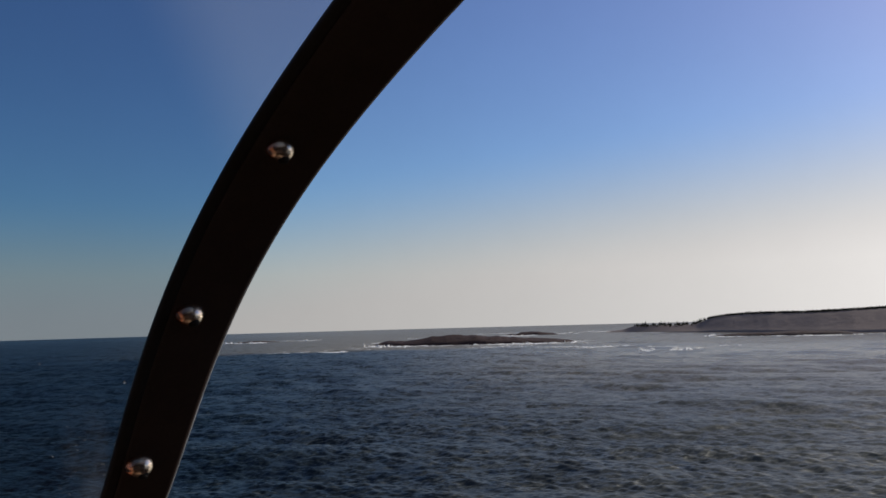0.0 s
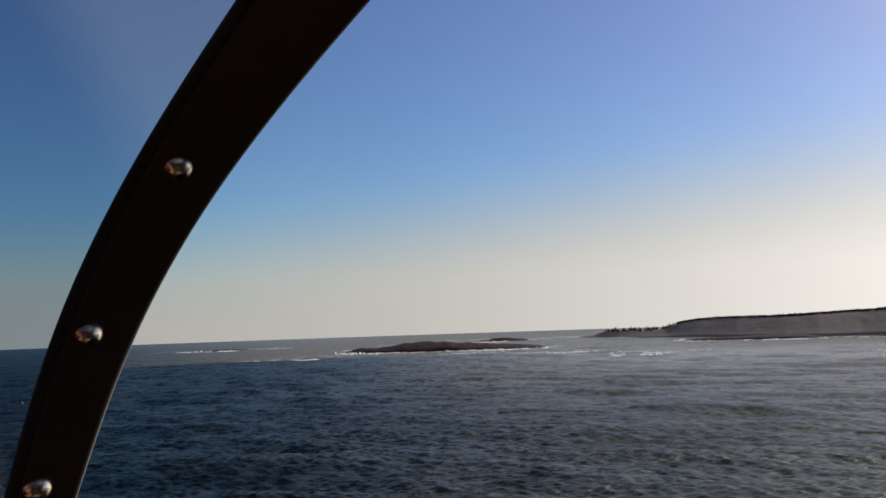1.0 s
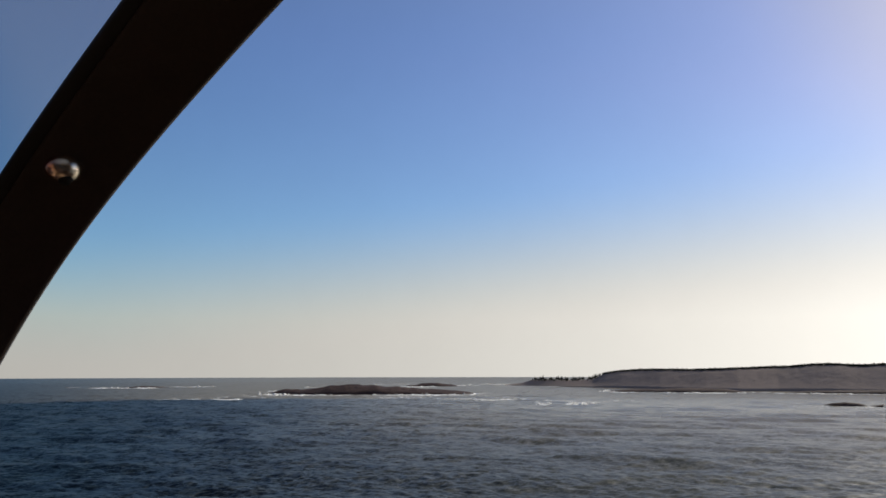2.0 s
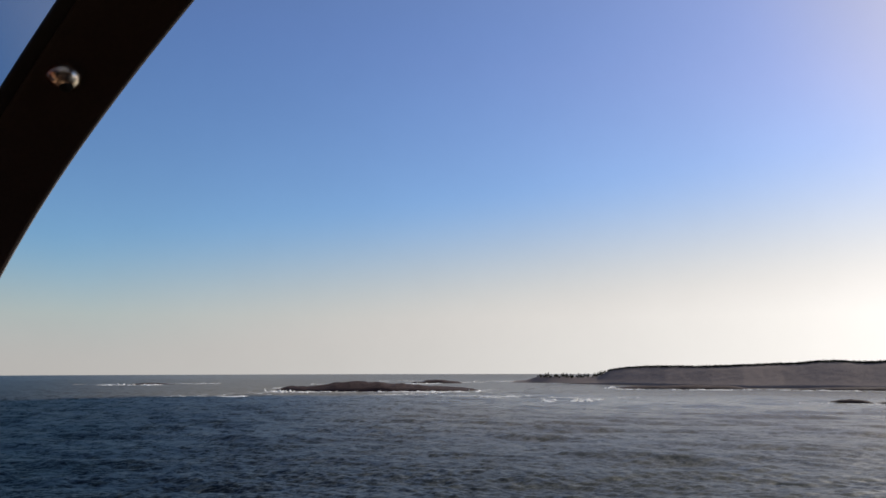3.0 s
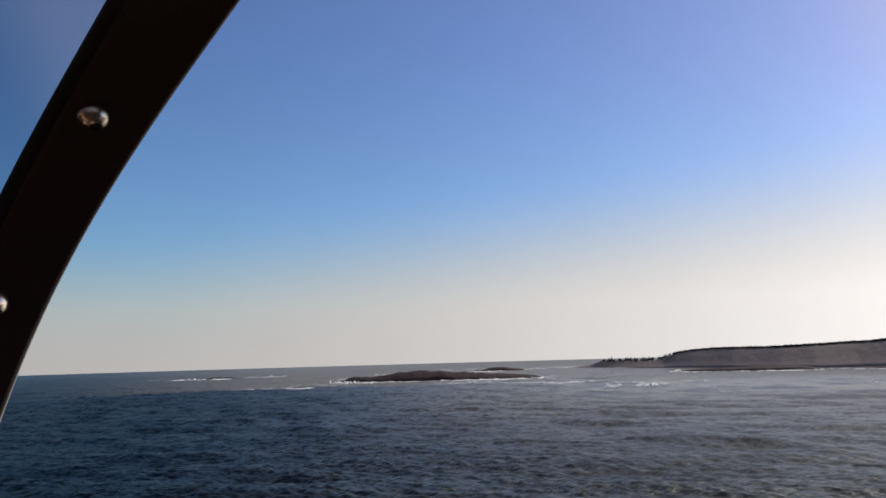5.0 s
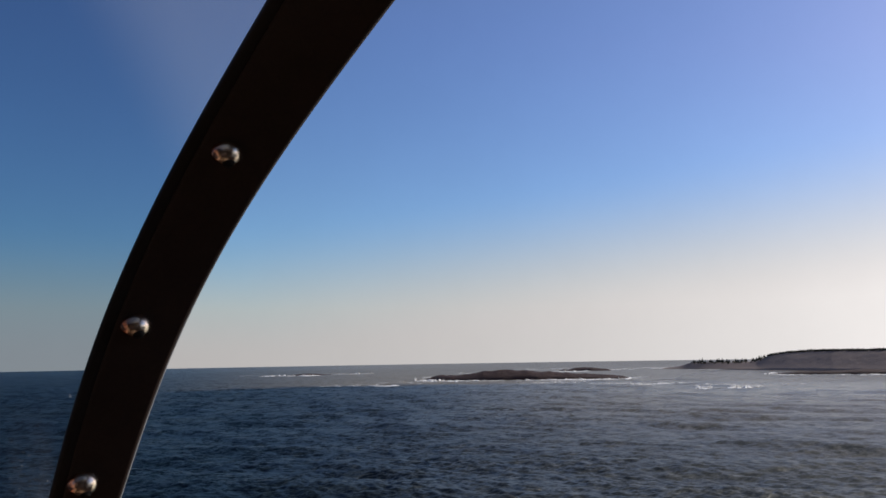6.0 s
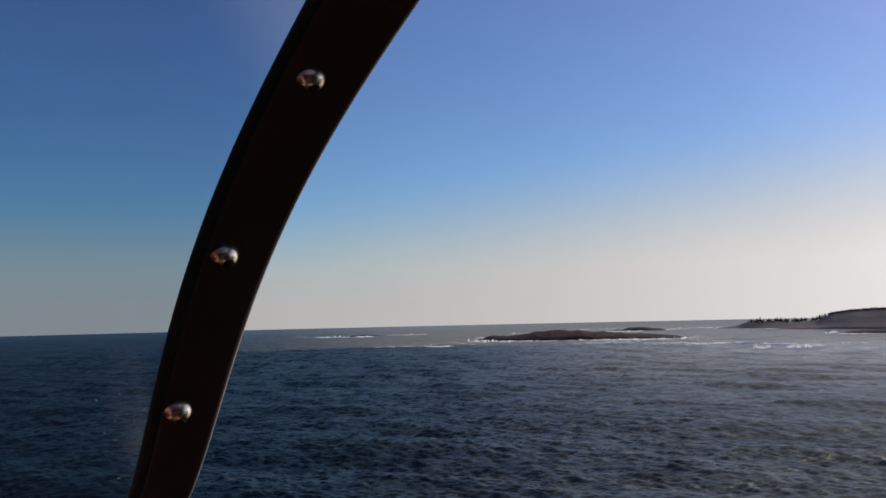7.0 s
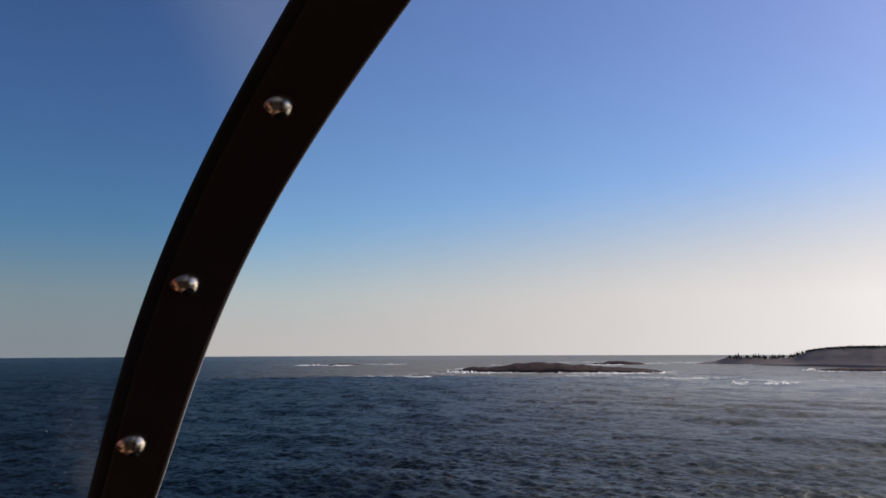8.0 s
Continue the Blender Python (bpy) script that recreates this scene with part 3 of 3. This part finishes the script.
def build_point_trees():
    rnd = random.Random(41)
    kinds = [spruce(50 + k, h, s) for k, (h, s) in enumerate(((13.5, 2.9), (11.5, 3.1), (15.0, 2.8), (10.5, 3.0)))]
    spots, a = [], 13.1
    while a < 18.0:
        clump = 0.5 + 0.5 * math.sin(a * 5.1) + 0.4 * math.sin(a * 11.7 + 1)
        if clump > 0.0:
            spots.append((a, rnd.uniform(0.30, 0.55), 0.48 + 0.22 * max(0, clump) + rnd.uniform(-.20, .26)))
        a += rnd.uniform(0.02, 0.065)
    spots.append((17.62, 0.4, 1.05))
    spots += [(rnd.uniform(13.0, 17.9), rnd.uniform(0.32, 0.5), rnd.uniform(0.3, 0.45)) for k in range(45)]
    used = set()
    for a, u, s in spots:
        k = rnd.randrange(4)
        p = headland_point(a, u) - Vector((0, 0, 0.4))
        m = Matrix.Translation(p) @ Matrix.Rotation(rnd.uniform(0, 6.28), 4, "Z")
        if k not in used:
            used.add(k)
            tree = kinds[k]
            tree.matrix_world = m
        else:
            tree = copy_thing(kinds[k], m)
        tree.scale = (s, s, s)


def build_ridge_woods():
    rnd = random.Random(77)
    verts, faces = [], []
    for k in range(6200):
        a = rnd.uniform(18.1, 48)
        u = rnd.uniform(0.405, 0.50) if k % 4 else rnd.uniform(0.42, 0.9)
        p = headland_point(a, u)
        h = rnd.uniform(3.6, 6.2) * (1.0 if k % 13 else 1.3)
        v, f = spruce_rings(rnd, h, h * 0.36, 3, 4)
        c = len(verts)
        verts += [(p.x + q[0], p.y + q[1], p.z - 0.8 + q[2]) for q in v]
        faces += [tuple(c + i for i in q) for q in f]
    ob = mesh_ob("spruce_woods", verts, faces, MAT_NEEDLE, None, "", False)
    tagged(ob, "dark spruce woods along the crest of the headland", "woods", kind="stuff")


build_point_trees()
build_ridge_woods()


# ---- surf ----
def surf(name, label, rows, seed, mat=None):
    """Streaks of broken white water: rows of azimuth, distance, length, depth, height and count, strewn along the length."""
    rnd = random.Random(seed)
    verts, faces = [], []
    for azimuth, dist, length, depth, high, count in rows:
        base, rot = ground_at(azimuth, dist), Matrix.Rotation(-radians(azimuth), 3, "Z")
        for k in range(count * 3):
            small = k % 3 == 0
            u, v = rnd.uniform(-.5, .5), rnd.gauss(0, 0.55)
            ln = rnd.uniform(3, 9) if small else min(20.0, length / count) * rnd.uniform(0.6, 2.2)
            wd, hh = 1.9 * depth * rnd.uniform(0.35, 0.9), 0.6 * high * rnd.uniform(0.4, 1.1) * (rnd.uniform(0.9, 3.0) if small else 0.9)
            c, nx, ny, sd = len(verts), 13, 5, rnd.uniform(0, 99)
            for i in range(nx):
                for j in range(ny):
                    p, q = 2 * i / (nx - 1) - 1, 2 * j / (ny - 1) - 1
                    rag = 1 + 0.5 * noise.noise(Vector((p * 2, q * 2, sd)))
                    x, y = u * length + p * ln / 2 * rag, v * depth + q * wd / 2 * rag * (1 - 0.7 * p * p) + 0.2 * wd * math.sin(p * 2 + sd)
                    z = hh * max(0.0, (1 - p * p) * (1 - q * q)) ** 0.7 * max(0.15, 0.8 + 1.2 * noise.noise(Vector((p * 5, q * 4, sd + 9)))) - 0.05
                    verts.append(base + rot @ Vector((x, y, z)))
            for i in range(nx - 1):
                for j in range(ny - 1):
                    a = c + i * ny + j
                    faces.append((a, a + ny, a + ny + 1, a + 1))
    ob = mesh_ob(name, verts, faces, mat or MAT_FOAM)
    return tagged(ob, label, "surf", kind="stuff")


surf("islet_surf", "white surf breaking along the rocky islet", (
    (1.5, 1343, 330, 24, 1.7, 30), (2.2, 1235, 190, 10, 1.1, 14), (-4.5, 1405, 80, 26, 2.4, 9), (-2.6, 1375, 40, 20, 2.6, 5),
    (-6.2, 1380, 60, 30, 1.0, 4), (8.6, 1420, 110, 60, 1.1, 9), (4.5, 1335, 70, 16, 2.6, 6), (-3.4, 1600, 110, 60, 1.8, 7), (9.5, 1290, 120, 50, 0.6, 4)), 3)
surf("far_surf", "white surf on the far skerries", (
    (-15.4, 2060, 90, 30, 2.2, 7), (-13.8, 2010, 60, 20, 2.8, 5), (-10.6, 2130, 130, 40, 2.4, 10), (-18.0, 2120, 60, 40, 1.0, 2),
    (-1.5, 1960, 90, 40, 2.4, 6), (8.6, 2180, 60, 40, 2.6, 6), (11.3, 2350, 140, 90, 1.8, 9), (4.0, 2400, 160, 60, 1.6, 6)), 4)
surf("reef_surf", "broken white streaks of water over a reef", (
    (13.8, 985, 22, 12, 1.6, 7), (16.4, 1000, 34, 12, 1.5, 9), (4.2, 1195, 120, 9, 1.3, 14), (6.6, 1160, 90, 7, 1.1, 11), (8.8, 1145, 100, 7, 1.1, 13), (10.9, 1150, 90, 8, 1.3, 12),
    (-9.3, 1235, 130, 40, 0.4, 9), (-6.3, 1275, 110, 40, 0.45, 9), (12.4, 1090, 120, 8, 0.7, 9), (17.6, 1085, 100, 8, 0.7, 8)), 5)
surf("breakers", "thick white breakers where the swell meets rock and reef", (
    (13.9, 985, 18, 26, 2.3, 4), (16.5, 1000, 36, 24, 2.0, 6), (-4.6, 1395, 60, 30, 2.2, 6), (-2.4, 1345, 50, 22, 1.5, 5), (3.6, 1322, 130, 20, 1.3, 10), (6.6, 1335, 50, 20, 1.3, 4),
    (-15.6, 2055, 44, 30, 2.6, 3), (-13.2, 2010, 40, 30, 3.4, 2), (-3.3, 1620, 50, 40, 3.0, 4), (8.3, 1390, 50, 40, 1.8, 4), (-8.5, 1190, 90, 22, 0.8, 5), (10.6, 1120, 90, 20, 1.0, 5),
    (18.7, 1588, 30, 30, 3.0, 3), (24.6, 1508, 60, 24, 2.2, 4), (5.2, 2030, 90, 40, 2.2, 5)), 15, MAT_BREAKER)
surf("shore_surf", "white surf along the foot of the headland", (
    (18.6, 1590, 50, 24, 2.0, 6), (23.0, 1512, 240, 20, 1.4, 18), (27.6, 1560, 70, 24, 1.4, 6), (31.5, 1525, 120, 24, 1.7, 10), (36.0, 1520, 170, 24, 1.4, 10),
    (31.0, 985, 34, 12, 1.0, 5), (33.4, 990, 50, 12, 1.0, 7), (36.2, 985, 60, 20, 1.4, 9), (38.6, 1000, 60, 20, 1.2, 7), (14.0, 2035, 140, 24, 1.3, 6)), 6)

# ---- helicopter cabin ----
# the line of the post: a curve in metres from the eye point; whole steps of s are the screws, from the top down
POST_X = (-0.20967, -0.03303, 0.00501, -0.00632, -0.00085)
POST_Y = (0.43893, 0.01342, 0.00712, 0.00848)
POST_Z = (-0.01765, -0.08811, 0.00437, 0.00186, -0.0001)
POST_DEEP = 0.010
TOP, FOOT = -2.6, 5.4
BENT = (-1.3, 2.75)                      # the post runs straight beyond these


def post_curve(s):
    u = s - 1.5
    return Vector([sum(c * u ** k for k, c in enumerate(cs)) for cs in (POST_X, POST_Y, POST_Z)])


def post_line(s):
    t = min(max(s, BENT[0]), BENT[1])
    return post_curve(t) + (post_curve(t + 0.01) - post_curve(t - 0.01)) * ((s - t) / 0.02)


def post_half(s):
    """Half widths to the window's side and to the open side."""
    u = min(max(s, BENT[0]), BENT[1]) - 1.5
    return 0.01651 - 0.00168 * u + 0.00099 * u * u, 0.02314 - 0.00206 * u - 0.00087 * u * u


def post_frame(s):
    """Centre, tangent, the way towards the seat, and the way across the post, to the window."""
    p = post_line(s)
    tan = (post_line(s + 0.05) - post_line(s - 0.05)).normalized()
    face = (-p).normalized()
    face = (face - tan * face.dot(tan)).normalized()
    return p, tan, face, tan.cross(face).normalized()


def sweep(profile, steps):
    """A closed profile, from a function of s giving (across, towards the seat) pairs, swept along the post."""
    verts, faces = [], []
    for i in range(steps + 1):
        s = TOP + (FOOT - TOP) * i / steps
        p, tan, face, across = post_frame(s)
        ring = profile(s)
        n = len(ring)
        verts += [p + across * a + face * f for a, f in ring]
    for i in range(steps):
        for j in range(n):
            k = (j + 1) % n
            faces.append((i * n + j, i * n + k, (i + 1) * n + k, (i + 1) * n + j))
    faces += [tuple(range(n))[::-1], tuple(steps * n + j for j in range(n))]
    return verts, faces


def rounded(x0, x1, y0, y1, r, k=4):
    pts = []
    for cx, cy, a0 in ((x1 - r, y1 - r, 0), (x0 + r, y1 - r, 90), (x0 + r, y0 + r, 180), (x1 - r, y0 + r, 270)):
        for i in range(k + 1):
            a = radians(a0 + 90 * i / k)
            pts.append((cx + r * math.cos(a), cy + r * math.sin(a)))
    return pts


def post_profile(s):
    left, right = post_half(s)
    return rounded(-right, left - 0.0068, -POST_DEEP, 0.0, 0.0024)


def seal_profile(s):
    left, right = post_half(s)
    return rounded(left - 0.0092, left, -0.0085, -0.0006, 0.0032)


def edge_profile(s):
    left, right = post_half(s)
    return rounded(-right - 0.0007, -right + 0.0009, -0.0030, -0.0014, 0.0008, 3)


def dome_screw(parent, s):
    p, tan, face, across = post_frame(s)
    right = (Vector((1, 0.25, 0)) - face * Vector((1, 0.25, 0)).dot(face)).normalized()
    m = Matrix((right, face.cross(right), face)).transposed().to_4x4()
    m.translation = p
    bm = bmesh.new()
    bmesh.ops.create_uvsphere(bm, u_segments=28, v_segments=14, radius=1.0)
    for v in bm.verts:
        z = max(v.co.z, -0.15)
        v.co = Vector((v.co.x * 0.0085, v.co.y * 0.0069 * (1 + 0.20 * v.co.x), z * 0.0084))
    head = part("screw", bm, MAT_SCREW, parent, "worn domed brass-coloured screw head with painted reflections")
    head.matrix_local = m
    bm = bmesh.new()
    bmesh.ops.create_cone(bm, cap_ends=True, segments=16, radius1=0.0029, radius2=0.0020, depth=0.0024)
    pin = part("recess", bm, MAT_HOLE, head, "dark recess in the screw head")
    pin.matrix_local = Matrix.Translation((0.0020, -0.0039, 0.0066)) @ Matrix.Rotation(radians(38), 4, "X") @ Matrix.Diagonal((1.2, 1.1, 1.0, 1.0))
    return head


def panel(name, corners, thick, mat, parent, label):
    """A flat four-cornered panel with thickness and bevelled edges."""
    bm = bmesh.new()
    vs = [bm.verts.new(c) for c in corners]
    f = bm.faces.new(vs)
    bm.normal_update()
    nrm = f.normal.copy()
    up = bmesh.ops.extrude_face_region(bm, geom=[f])
    bmesh.ops.translate(bm, verts=[g for g in up["geom"] if isinstance(g, bmesh.types.BMVert)], vec=nrm * thick)
    bmesh.ops.bevel(bm, geom=list(bm.edges), offset=min(0.01, thick * 0.3), segments=2, affect="EDGES")
    bmesh.ops.recalc_face_normals(bm, faces=bm.faces)
    return part(name, bm, mat, parent, label)


def build_helicopter():
    heli = new("helicopter")
    heli.location = EYE
    tagged(heli, "small helicopter in flight with a black curved window post", "helicopter")
    post = mesh_ob("window_post", *sweep(post_profile, 120), MAT_POST, heli, "curved black painted metal window post")
    mesh_ob("edge_seal", *sweep(seal_profile, 120), MAT_SEAL, heli, "rounded black rubber seal along the post")
    # pale strip standing in for the bright rim light on the post's edge
    mesh_ob("rim_strip", *sweep(edge_profile, 120), MAT_EDGE, post, "thin bare metal edge where the paint has worn off")
    for s in (-2, -1, 0, 1, 2, 3, 4, 5):
        dome_screw(post, s)
    # side window: a curved sheet of acrylic running back from the post
    verts, faces, nx, thick = [], [], 18, 0.003
    ss = np.linspace(TOP, FOOT, 40)
    for side in (0, 1):
        for s in ss:
            p, tan, face, across = post_frame(float(s))
            p = p + across * (post_half(float(s))[0] - 0.012) - face * (POST_DEEP + 0.001 + side * thick)
            for i in range(nx):
                w = i / (nx - 1)
                verts.append(p + Vector((-0.80 * w, -0.10 * w - 0.35 * w * w, -0.02 * w)))
    m = len(ss) * nx
    for side in (0, 1):
        for i in range(len(ss) - 1):
            for j in range(nx - 1):
                a = side * m + i * nx + j
                q = (a, a + 1, a + nx + 1, a + nx)
                faces.append(q if side else q[::-1])
    pane = mesh_ob("side_window", verts, faces, MAT_GLASS, heli, "lightly tinted acrylic window with dust, specks and a painted glare patch")
    pane.visible_shadow = False
    # unseen walls closing the cabin, tan to bounce warm light onto the post
    lining = (
        ("floor_panel", ((-0.8, -0.9, -0.97), (0.8, -0.9, -0.97), (0.8, 0.68, -0.97), (-0.8, 0.68, -0.97)), "plain tan cabin floor"),
        ("rear_bulkhead", ((-0.8, -0.9, -0.95), (-0.8, -0.9, 0.45), (0.8, -0.9, 0.45), (0.8, -0.9, -0.95)), "plain tan rear cabin wall"),
        ("roof_panel", ((-0.8, -0.9, 0.452), (-0.8, -0.02, 0.452), (0.8, -0.02, 0.452), (0.8, -0.9, 0.452)), "plain tan cabin roof"),
        ("nose_panel", ((-0.8, 0.70, -0.95), (0.8, 0.70, -0.95), (0.8, 0.70, -0.46), (-0.8, 0.70, -0.46)), "plain tan panel under the windows"),
        ("door_panel", ((-0.8, -0.88, -0.95), (-0.8, 0.68, -0.95), (-0.8, 0.68, -0.46), (-0.8, -0.88, -0.46)), "plain tan lower door panel"),
        # two unseen side walls, added to be mirrored brown in the screws
        ("unseen_side_wall", ((-0.8, -0.88, -0.44), (-0.8, -0.05, -0.44), (-0.8, -0.05, 0.43), (-0.8, -0.88, 0.43)), "unseen tan side wall added for reflections in the screws"),
        ("unseen_side_wall", ((0.8, -0.05, -0.44), (0.8, -0.88, -0.44), (0.8, -0.88, 0.43), (0.8, -0.05, 0.43)), "unseen tan side wall added for reflections in the screws"),
        ("door_panel", ((0.8, 0.68, -0.95), (0.8, -0.88, -0.95), (0.8, -0.88, -0.46), (0.8, 0.68, -0.46)), "plain tan lower door panel"))
    for name, corners, label in lining:
        panel(name, corners, 0.02, MAT_LINING, heli, label)
    # rotor at rest, its blades out to the sides
    bm = bmesh.new()
    bmesh.ops.create_cone(bm, cap_ends=True, segments=20, radius1=0.05, radius2=0.035, depth=0.84, matrix=Matrix.Translation((0, -0.5, 0.86)))
    part("rotor_mast", bm, MAT_STEEL, heli, "steel rotor mast above the cabin roof")
    bm = bmesh.new()
    bmesh.ops.create_cube(bm, size=1.0, matrix=Matrix.Translation((0, -0.5, 1.30)) @ Matrix.Diagonal((0.50, 0.14, 0.09, 1)))
    bmesh.ops.bevel(bm, geom=list(bm.edges), offset=0.025, segments=3, affect="EDGES")
    part("rotor_hub", bm, MAT_STEEL, heli, "steel rotor hub")
    foil = [(-0.05, 0.0), (-0.03, 0.012), (0.02, 0.016), (0.08, 0.010), (0.14, 0.0), (0.08, -0.006), (0.02, -0.010), (-0.03, -0.009)]
    for way in (1, -1):
        verts, faces, n = [], [], len(foil)
        for i, x in enumerate((0.22, 0.6, 1.5, 2.5, 3.4, 3.72, 3.80)):
            cut = 0.45 if i == 6 else 1.0
            verts += [(way * x, -0.5 - way * a * cut, 1.30 + z * cut - 0.004 * x * x) for a, z in foil]
        for i in range(6):
            faces += [(i * n + j, i * n + (j + 1) % n, (i + 1) * n + (j + 1) % n, (i + 1) * n + j) for j in range(n)]
        faces += [tuple(range(n)), tuple(6 * n + j for j in range(n))]
        blade = mesh_ob("rotor_blade", verts, faces, MAT_BLADE, heli, "long narrow black main rotor blade")
        bm = bmesh.new()
        bmesh.ops.create_cube(bm, size=1.0, matrix=Matrix.Translation((way * 2.9, -0.5 - way * 0.16, 1.265)) @ Matrix.Diagonal((0.16, 0.05, 0.003, 1)))
        part("trim_tab", bm, MAT_BLADE, blade, "small metal trim tab on the trailing edge")
    return heli


build_helicopter()
